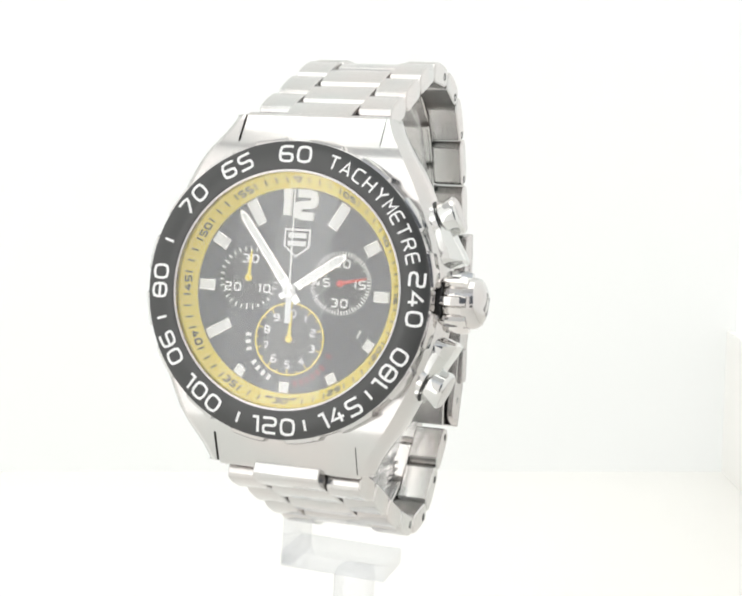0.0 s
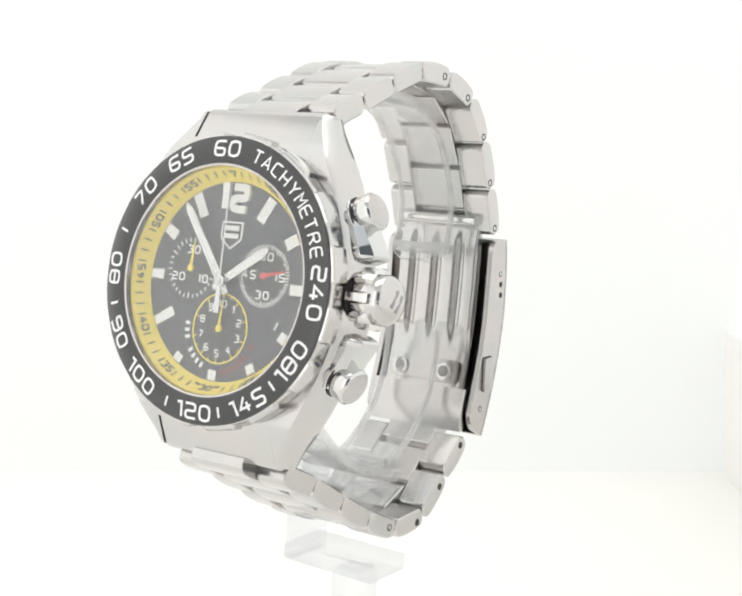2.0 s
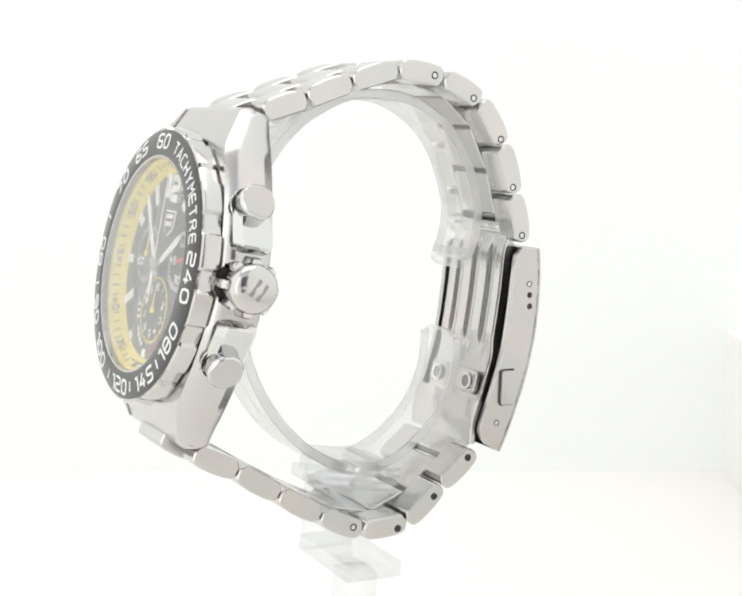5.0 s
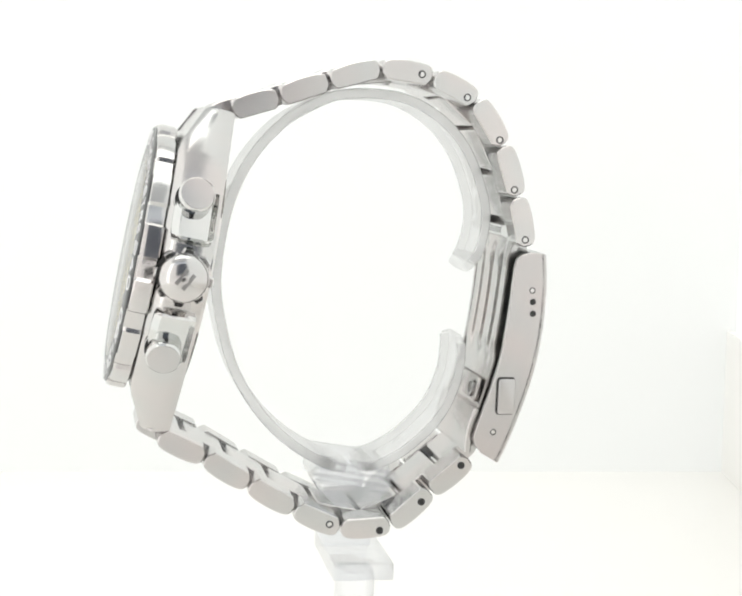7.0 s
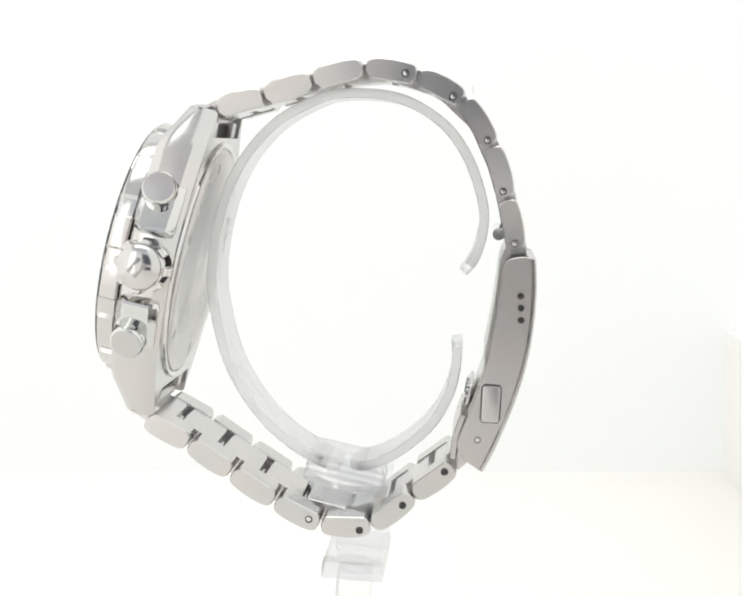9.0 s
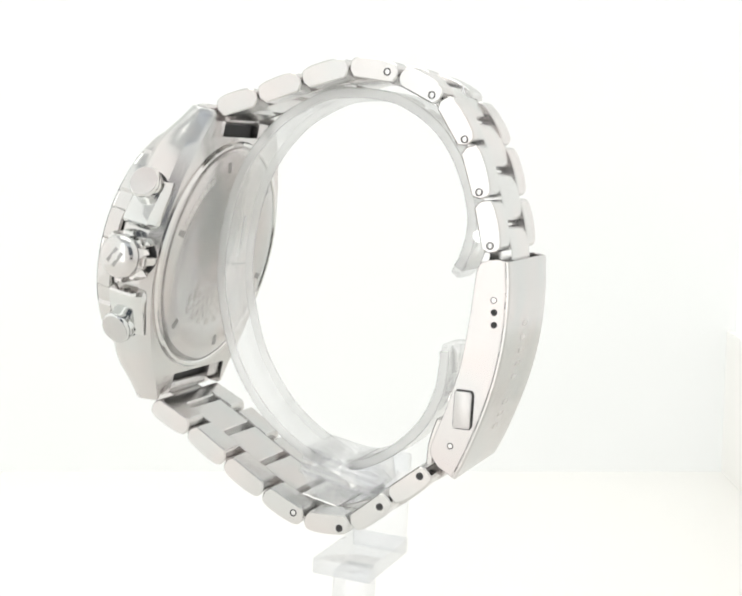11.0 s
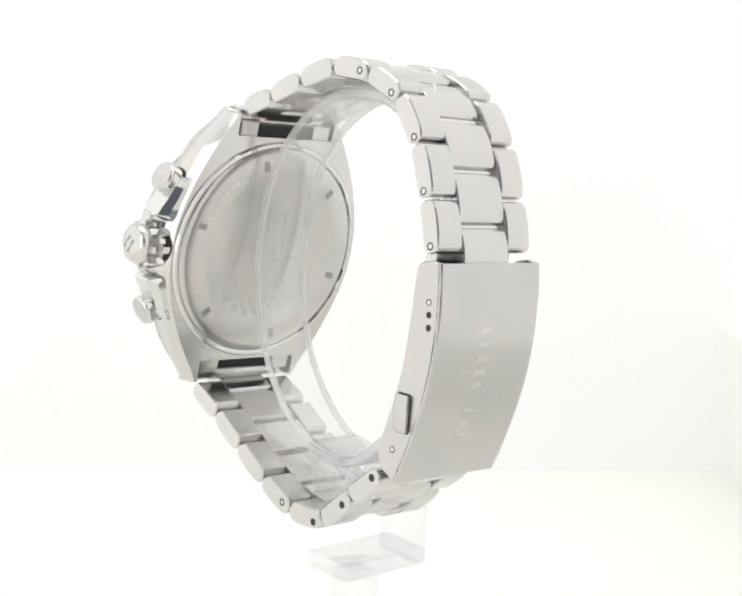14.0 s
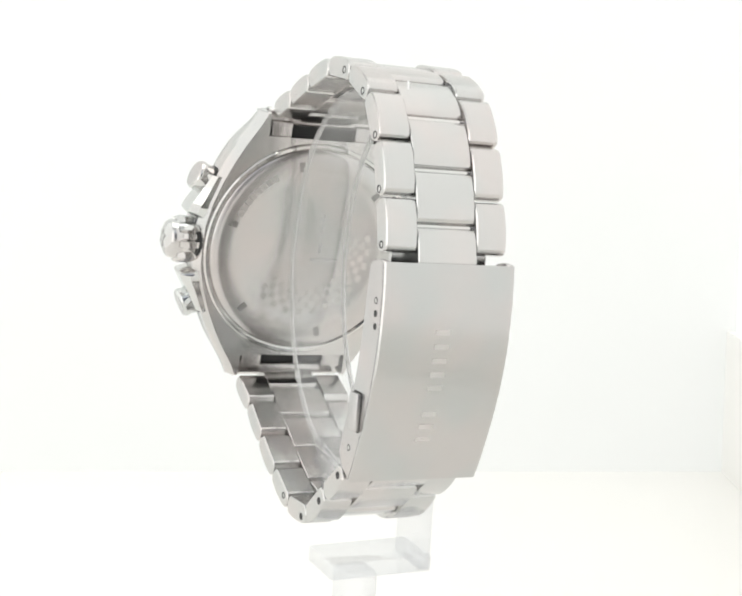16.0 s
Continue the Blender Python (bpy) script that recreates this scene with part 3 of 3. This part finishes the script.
def make_hands():
    hand("hour_hand", 55.5, [(-0.45, -1.9), (0.45, -1.9), (0.62, 1.4), (0.75, 8.0), (0.35, 9.4), (-0.35, 9.4), (-0.75, 8.0), (-0.62, 1.4)], DZ + 0.75, 0.2, M_POLISH, "broad steel hour hand with white filling",
         fill=[(-0.4, 1.8), (0.4, 1.8), (0.55, 7.8), (0.25, 9.0), (-0.25, 9.0), (-0.55, 7.8)])
    hand("minute_hand", 322.5, [(-0.5, -2.2), (0.5, -2.2), (0.75, 1.4), (0.62, 12.5), (0.2, 13.6), (-0.2, 13.6), (-0.62, 12.5), (-0.75, 1.4)], DZ + 1.05, 0.2, M_POLISH, "long steel minute hand with white filling",
         fill=[(-0.45, 1.8), (0.45, 1.8), (0.42, 12.3), (0.1, 13.2), (-0.1, 13.2), (-0.42, 12.3)])
    sec = hand("chronograph_hand", -1.2, [(-0.45, -4.6), (0.45, -4.6), (0.40, -0.8), (0.14, 1.0), (0.10, 14.3), (-0.10, 14.3), (-0.14, 1.0), (-0.40, -0.8)], DZ + 1.35, 0.14, M_LUME, "thin white chronograph hand")
    part("hub", put(disc(0.95, DZ + 0.4, DZ + 1.6, 32, 0.1), Matrix.Identity(4)), M_POLISH, sec)
    part("hub_cap", put(disc(0.45, DZ + 1.55, DZ + 1.8, 24, 0.08), Matrix.Identity(4)), M_POLISH, sec)
    thin = [(-0.3, -0.5), (0.3, -0.5), (0.26, 0.6), (0.1, 3.9), (-0.1, 3.9), (-0.26, 0.6)]
    for deg, cx, cy, mat, label in ((3, -6.7, 1.4, M_YELLOW, "small yellow counter hand"), (77, 7.0, 1.5, M_RED, "small red seconds hand"), (2, 0.1, -6.8, M_YELLOW, "small yellow counter hand")):
        h = hand("counter_hand", deg, thin, DZ + 0.3, 0.1, mat, label, cx, cy)
        part("hub", put(disc(0.5, DZ + 0.1, DZ + 0.5, 24, 0.06), Matrix.Translation((cx, cy, 0))), mat, h)


def make_crystal():
    ob = part("crystal", lathe([(0, 0.2), (15.8, 0.2), (16.4, 0.02), (16.4, -0.6), (0, -0.6)], 128, False), M_CRYSTAL, watch, "clear flat sapphire crystal")
    ob.visible_shadow = False


make_case()
make_bezel()
make_dial()
make_hands()
make_crystal()

# ---- the bracelet: joints of the outer links in the y-z plane ----
UPPER = [(25.41, -10.67), (29.12, -17.59), (33.28, -24.68), (37.13, -32.25), (37.75, -40.77), (35.7, -48.6), (29.72, -54.5), (22.2, -58.75), (14.44, -62.24)]
LOWER = [(-26.29, -9.82), (-28.51, -17.74), (-31.59, -25.61), (-34.5, -33.66), (-36.59, -41.77), (-34.68, -50.03), (-28.0, -55.34), (-21.6, -60.76)]
HEART = Vector((0.0, -38.0))
LINK_X, MID_X = 10.25, 5.05


def link_frame(a, b):
    """Local x along the links' width, y along the bracelet, z outward."""
    a, b = Vector(a), Vector(b)
    d = (b - a).normalized()
    o = Vector((-d.y, d.x))
    c = (a + b) / 2
    if o.dot(c - HEART) < 0:
        d = -d
        o = -o
    return Matrix(((1, 0, 0, 0), (0, d.x, o.x, c.x), (0, d.y, o.y, c.y), (0, 0, 0, 1))), (b - a).length


def arched(half, crown, lip, belly, cut):
    """Side profile of a link: a gently domed outer face with rounded ends and a flat, chamfered inside."""
    top = [(f * half, crown - (crown - lip) * g) for f, g in ((-1.0, 1.45), (-0.985, 0.9), (-0.93, 0.55), (-0.82, 0.3), (-0.62, 0.13), (-0.32, 0.03), (0, 0))]
    top += [(-a, b) for a, b in top[-2::-1]]
    return top + [(half - 0.03, -0.45), (half - cut, -belly), (-half + cut, -belly), (-half + 0.03, -0.45)]


def outer_piece(x0, x1, half):
    return prism(arched(half, 2.0, 0.75, 1.45, 0.8), x0, x1, "x", 0.2, 1)


def middle_piece(half):
    prof = arched(half, 1.9, 0.85, 1.3, 0.5)
    return prism(prof, -MID_X + 0.07, MID_X - 0.07, "x", 0.15, 1)


def make_links(joints, pins, open_holes=()):
    frames = [link_frame(a, b) for a, b in zip(joints, joints[1:])]
    n = len(frames)
    for i, (m, length) in enumerate(frames):
        half = length / 2 - 0.16
        # the middle piece bridges to the next link
        if i < n - 1:
            a, b = Vector(joints[i]), Vector(joints[i + 1])
            c = Vector(joints[i + 2])
            mm, l2 = link_frame((a + b) / 2, (b + c) / 2)
        else:
            a, b = Vector(joints[i]), Vector(joints[i + 1])
            mm, l2 = link_frame((a + b) / 2, b + (b - a) * 0.35)
        link = part("bracelet_link", put(middle_piece(l2 / 2 - 0.27), mm), M_BRUSH_Y, watch, "brushed steel bracelet link", smooth=18)
        for s in (1, -1):
            x0, x1 = (MID_X, LINK_X) if s > 0 else (-LINK_X, -MID_X)
            part("outer_link", put(outer_piece(x0, x1, half), m), M_BRUSH_Y, link, smooth=18)
        part("link_bar", put(put(disc(0.5, -9.6, 9.6, 16), Matrix.Rotation(radians(90), 4, "Y")), m @ Matrix.Translation((0, 0, 0.35))), M_POLISH, link)
        if i in pins:
            toward = pins[i]
            loc = m.inverted() @ Vector((0, *toward))
            for s in (1, -1):
                mm2 = m @ Matrix.Translation((s * (LINK_X - 0.02), loc.y, loc.z)) @ Matrix.Rotation(radians(90 * s), 4, "Y")
                part("pin_hole", put(lathe([(0.42, -0.2), (0.62, -0.2), (0.62, 0.06), (0.42, 0.06)], 20), mm2), M_DARK, link)
                part("pin", put(disc(0.42, -0.3, 0.03, 16, 0.05), mm2), M_DARK if i in open_holes else M_POLISH, link)


make_links(UPPER, {3: (37.74, -38.82), 4: (35.85, -46.9), 5: (30.47, -53.73), 6: (23.19, -58.0), 7: (15.65, -61.73)})
part("lint", put(box(-0.12, 0.12, 0.0, 1.3, -0.12, 0.12, 0.04), Matrix.Translation((4.0, 37.2, -49.9)) @ Matrix.Rotation(radians(25), 4, "X")), M_WHITE, watch, "tiny fleck of lint on a link")
make_links(LOWER, {6: (-22.92, -59.52), 5: (-30.03, -54.2), 4: (-35.86, -48.3), 3: (-36.12, -39.81)}, (4, 5, 6))


def end_link(joints, sy):
    """The solid piece between the lugs, its middle reaching to the first link."""
    y0, z0 = joints[0]
    y0 = abs(y0)
    side = [(19.5, -4.15), (22.4, -5.5), (24.9, -6.8), (25.5, -7.3), (25.8, -8.0), (25.8, -8.8), (25.2, -9.3), (19.5, -9.3)]
    a, b = Vector(joints[0]), Vector(joints[1])
    outline = [(sy * y, z) for y, z in side]
    link = part("end_link", prism(outline, -10.55, 10.55, "x", 0.05, 1), M_BRUSH_Y, watch, "brushed steel end link between the lugs")
    # Solid near-black piece painting the shade of the open slot.
    part("end_gap", prism([(sy * 20.8, -9.2), (sy * 22.9, -9.2), (sy * 22.9, -9.5), (sy * 20.8, -9.6)], -6.25, 6.25, "x"), M_DARK, link, "near-black fill for the shaded slot behind the end link")
    part("end_bar", put(put(disc(1.15, -6.2, 6.2, 24, 0.1), Matrix.Rotation(radians(90), 4, "Y")), Matrix.Translation((0, sy * 24.1, -9.4))), M_SATIN, link)
    for x0, x1 in ((6.3, 10.1), (-10.1, -6.3)):
        part("end_tab", prism([(sy * 20.6, -8.9), (sy * 23.8, -8.9), (sy * 23.5, -10.8), (sy * 20.6, -10.8)], x0, x1, "x", 0.1), M_SATIN, link)
    m, l2 = link_frame(a + (a - b) * 0.42, (a + b) / 2)
    part("end_tongue", put(middle_piece(l2 / 2 - 0.1), m), M_BRUSH_Y, link, smooth=18)


end_link(UPPER, 1)
end_link(LOWER, -1)


def make_clasp():
    outer = smooth_path([(14.1, -65.5), (12.6, -66.0), (8.5, -67.0), (2.3, -67.9), (-3.5, -68.1), (-9.3, -67.7), (-15.3, -66.8), (-19.2, -66.0), (-21.3, -65.4)], 6)
    inner = smooth_path([(13.95, -63.4), (12.5, -61.0), (8.5, -61.1), (4.3, -61.5), (-3.3, -61.9), (-10.0, -61.4), (-15.9, -60.5), (-18.4, -60.5), (-20.2, -62.2)], 6)
    cover = part("clasp_cover", strip([p for p in outer], -11.05, 11.05, -1.0, 0.22), M_BRUSH_X, watch, "brushed steel folding clasp cover", smooth=40)
    for s in (1, -1):
        secs = []
        for p, q in zip(outer, inner):
            o = p + (q - p).normalized() * 0.4
            x0, x1 = s * 10.0, s * 11.05
            secs.append([(x0, *o), (x1, *o), (x1, *q), (x0, *q)])
        part("clasp_flank", bevelled(loft(secs), 0.1, 1, 40), M_SATIN, cover)
        for y, z in ((7.83, -64.58), (6.0, -65.1), (4.12, -65.56), (-16.36, -63.41)):
            mm = Matrix.Translation((s * 11.02, y, z)) @ Matrix.Rotation(radians(90 * s), 4, "Y")
            hole = (y, z) in ((6.0, -65.1), (4.12, -65.56))
            part("clasp_hole", put(lathe([(0.36, -0.2), (0.52, -0.2), (0.52, 0.06), (0.36, 0.06)], 18), mm), M_DARK, cover)
            part("clasp_pin", put(disc(0.37, -0.3, 0.05, 16), mm), M_DARK if hole else M_POLISH, cover)
        # push button with its dark gap
        mm = Matrix.Translation((s * 11.0, -10.1, -64.0)) @ Matrix.Rotation(radians(10), 4, "X")
        part("button_gap", put(prism([(-3.15, -1.3), (-2.5, -1.72), (2.5, -1.72), (3.15, -1.3), (3.15, 1.1), (2.6, 1.55), (-2.6, 1.55), (-3.15, 1.1)], -0.2, 0.09, "x"), mm), M_DARK, cover)
        but = prism([(-2.95, -1.3), (-2.5, -1.5), (2.5, -1.5), (2.95, -1.3), (2.95, 1.1), (2.6, 1.35), (-2.6, 1.35), (-2.95, 1.1)], -0.3, 0.8, "x", 0.32, 3)
        if s < 0:
            put(but, Matrix.Diagonal((-1, 1, 1, 1)))
        part("push_button", put(but, mm), M_SATIN, cover, "satin push button of the clasp")
    # faint engraved name, as bars along the cover
    def outer_z(y):
        for p, q in zip(outer, outer[1:]):
            if q.x <= y <= p.x:
                return p.y + (q.y - p.y) * (y - p.x) / (q.x - p.x)
        return outer[-1].y
    for k in range(9):
        if k == 3:
            continue
        y = -13.6 + k * 2.2
        bar = box(-1.25, 1.25, -0.42, 0.42, -0.04, 0.05)
        tip = math.atan2(outer_z(y + 1) - outer_z(y - 1), 2)
        part("engraved_bar", put(bar, Matrix.Translation((0.6, y, outer_z(y))) @ Matrix.Rotation(tip, 4, "X")), M_ENGRAVE, cover, smooth=0)
    # inner folding blade with two pressed ridges
    b = smooth_path([(15.2, -60.4), (10.0, -61.0), (3.0, -61.6), (-4.0, -61.8), (-11.0, -61.2), (-16.0, -60.6), (-20.0, -60.6)], 6)
    xs = [-8.1 + 16.2 * k / 54 for k in range(55)]
    secs = []
    for i, p in enumerate(b):
        fade = min(1.0, max(0.0, (p.x + 5.2) / 2.5)) * min(1.0, max(0.0, (14.6 - p.x) / 2.0))
        d = (b[min(i + 1, len(b) - 1)] - b[max(i - 1, 0)]).normalized()
        o = Vector((d.y, -d.x)) if d.x > 0 else Vector((-d.y, d.x))
        if o.y < 0:
            o = -o
        top = []
        for x in xs:
            groove = sum(max(0.0, math.cos(min(1.0, abs(x - c) / 1.35) * math.pi / 2)) ** 2 for c in (-4.7, 0.0, 4.7))
            q = p + o * (0.6 * fade * (1.0 - groove) - (0.25 if abs(x) > 8.0 else 0.0))
            top.append((x, q.x, q.y))
        low = p - o * 0.9
        secs.append(top + [(8.1, low.x, low.y), (-8.1, low.x, low.y)])
    blade = part("clasp_blade", loft(secs), M_BLADE, watch, "polished inner folding blade with pressed grooves", smooth=50)
    rest = [(x, y) for x, y in ((-6.6, -8.5), (6.6, -8.5), (7.2, -9.2), (7.2, -11.9), (6.6, -12.6), (-6.6, -12.6), (-7.2, -11.9), (-7.2, -9.2))]
    part("rivet_plate", put(prism(rest, -60.9, -60.35, "z", 0.15), Matrix.Identity(4)), M_BLADE, blade)
    for x in (-4.6, 4.6):
        mm = Matrix.Translation((x, -10.6, -60.25))
        part("blade_rivet_rim", put(lathe([(1.0, 0), (1.5, 0), (1.5, 0.35), (1.0, 0.35)], 28), mm), M_POLISH, blade)
        part("blade_rivet", put(disc(0.95, 0, 0.25, 24, 0.1), mm), M_DARKSTEEL, blade)
    part("hinge_bar", put(put(disc(1.0, -8.0, 8.0, 20), Matrix.Rotation(radians(90), 4, "Y")), Matrix.Translation((0, 16.4, -59.0))), M_POLISH, blade)
    part("clasp_floor", strip(smooth_path([(12.5, -63.6), (3, -65.0), (-6, -65.2), (-18, -63.6)], 6), -9.9, 9.9, -0.6), M_BLADE, cover)
    part("lower_plate", strip(smooth_path([(-13.4, -60.9), (-17.0, -60.5), (-20.6, -60.9)], 5), -9.6, 9.6, -1.1, 0.2), M_BLADE, blade)


make_clasp()

# ---- the clear display stand: its own space stands upright on the turntable's axis, in millimetres above the floor ----
CENTRE = Vector((-0.039641, -0.008782, -0.011061))
HEAD = Matrix(((0.22305, 0.15379, -0.96260, CENTRE.x), (-0.97439, 0.06413, -0.21554, CENTRE.y), (0.02859, 0.98602, 0.16416, CENTRE.z), (0, 0, 0, 1)))
FOOT = Matrix.Translation((0, 0, -0.1)) @ Matrix.Rotation(radians(-77.1), 4, "Z")
TO_STAND = FOOT.inverted() @ HEAD
TO_STAND.translation *= 1000.0
stand = tagged(new("display_stand"), "clear acrylic watch stand with an open ring on a post", "display stand")
RING_X0, RING_X1 = -6.4, 4.3


def make_stand():
    arc = smooth_path([(8.2, -55.6), (11.2, -57.0), (16.3, -57.3), (21.1, -56.0), (27.4, -52.1), (31.9, -47.0), (34.4, -40.5), (34.5, -34.5), (32.8, -27.4), (29.6, -22.6), (26.0, -18.9), (20.6, -15.6),
                       (14.6, -13.6), (7.3, -12.9), (-1.4, -13.6), (-8.6, -16.0), (-16.0, -20.0), (-22.0, -25.6), (-26.0, -31.6), (-28.4, -38.0), (-29.0, -42.5)], 5)
    part("ring", put(strip(arc, RING_X0, RING_X1, 1.6, 0.35, 2.4), TO_STAND), M_ACRYL, stand, "clear bent acrylic ring")
    for x0, x1 in ((RING_X0 - 0.05, RING_X0 + 0.32), (RING_X1 - 0.32, RING_X1 + 0.05)):
        part("ring_edge", put(strip(arc[4:-4], x0, x1, 1.65, 0.15), TO_STAND), M_EDGE, stand, "edge strip of the ring, milky white for its bright highlight")
    part("mould_mark", put(box(-4.4, 0.9, -0.9, -0.5, -14.9, -14.6), TO_STAND), M_EDGE, stand)
    part("mould_mark", put(box(-1.0, -0.6, 0.6, 8.0, -14.75, -14.3), TO_STAND), M_EDGE, stand)
    arm = smooth_path([(-28.4, -44.5), (-26.6, -48.4), (-23.0, -52.6), (-17.2, -56.6), (-10.8, -58.3), (-5.0, -58.0), (-2.4, -57.2)], 6)
    part("ring_arm", put(strip(arm, RING_X0, RING_X1, 1.6, 0.35, 2.4), TO_STAND), M_ACRYL, stand, "clear lower arm of the ring")
    for x0, x1 in ((RING_X0 - 0.05, RING_X0 + 0.32), (RING_X1 - 0.32, RING_X1 + 0.05)):
        part("ring_edge", put(strip(arm[3:-3], x0, x1, 1.65, 0.15), TO_STAND), M_EDGE, stand, "edge strip of the ring, milky white for its bright highlight")
    for tip in (arc[3:6], arc[-6:-3], arm[2:5]):
        part("ring_tip", put(strip(tip, RING_X0 + 0.3, RING_X1 - 0.3, 1.7, 0.1), TO_STAND), M_EDGE, stand, "milky moulded line across the ring's end")
    block = [(-26.4, -37.0), (-26.2, -49.2), (-29.6, -50.4), (-32.6, -48.8), (-34.3, -46.5), (-34.9, -44.0), (-34.3, -41.2), (-32.8, -38.6), (-30.6, -36.9)]
    part("clamp_block", put(prism(block, RING_X0 - 0.3, 4.2, "x", 0.3), TO_STAND), M_BLOCK, stand, "clear ribbed clamp block")
    for y in (-27.0, -28.2, -29.4, -30.6):
        part("block_rib", put(prism([(y, -36.8), (y, -50.6), (y - 0.55, -50.6), (y - 0.55, -36.8)], 4.1, 4.45, "x", 0.15), TO_STAND), M_RIB, stand)
    part("bracket_arm", put(prism([(-31.2, -40.0), (-31.2, -48.5), (-33.4, -48.5), (-33.4, -40.0)], -14.6, -7.2, "x", 0.2), TO_STAND), M_CLEAR, stand)
    part("bracket_web", box(-11.9, -9.9, -4.9, 4.9, 35.8, 54.0, 0.4), M_CLEAR, stand)
    part("plate", box(-11.9, 6.7, -5.2, 5.2, 35.6, 38.4, 0.3), M_CLEAR, stand, "clear flat carrier plate")
    part("post", box(-3.0, 3.0, -3.0, 3.0, 0.2, 35.6, 0.8), M_CLEAR, stand, "clear square post")


make_stand()

# ---- movement: both turn together on a slow turntable ----
TABLE = Matrix.Translation((0, 0, 0.1))
LEAN = Matrix.Translation(EYE) @ Matrix.Rotation(radians(3.473), 4, Vector((0, math.cos(radians(PITCH)), math.sin(radians(PITCH))))) @ Matrix.Translation(-EYE)


def turned(t):
    return LEAN @ TABLE @ Matrix.Rotation(radians(60.11 - 8.604 * t), 4, "Z")


def motions():
    walk(watch, [(float(t), turned(t) @ HEAD) for t in range(17)])
    walk(stand, [(float(t), turned(t) @ FOOT) for t in range(17)])


motions()
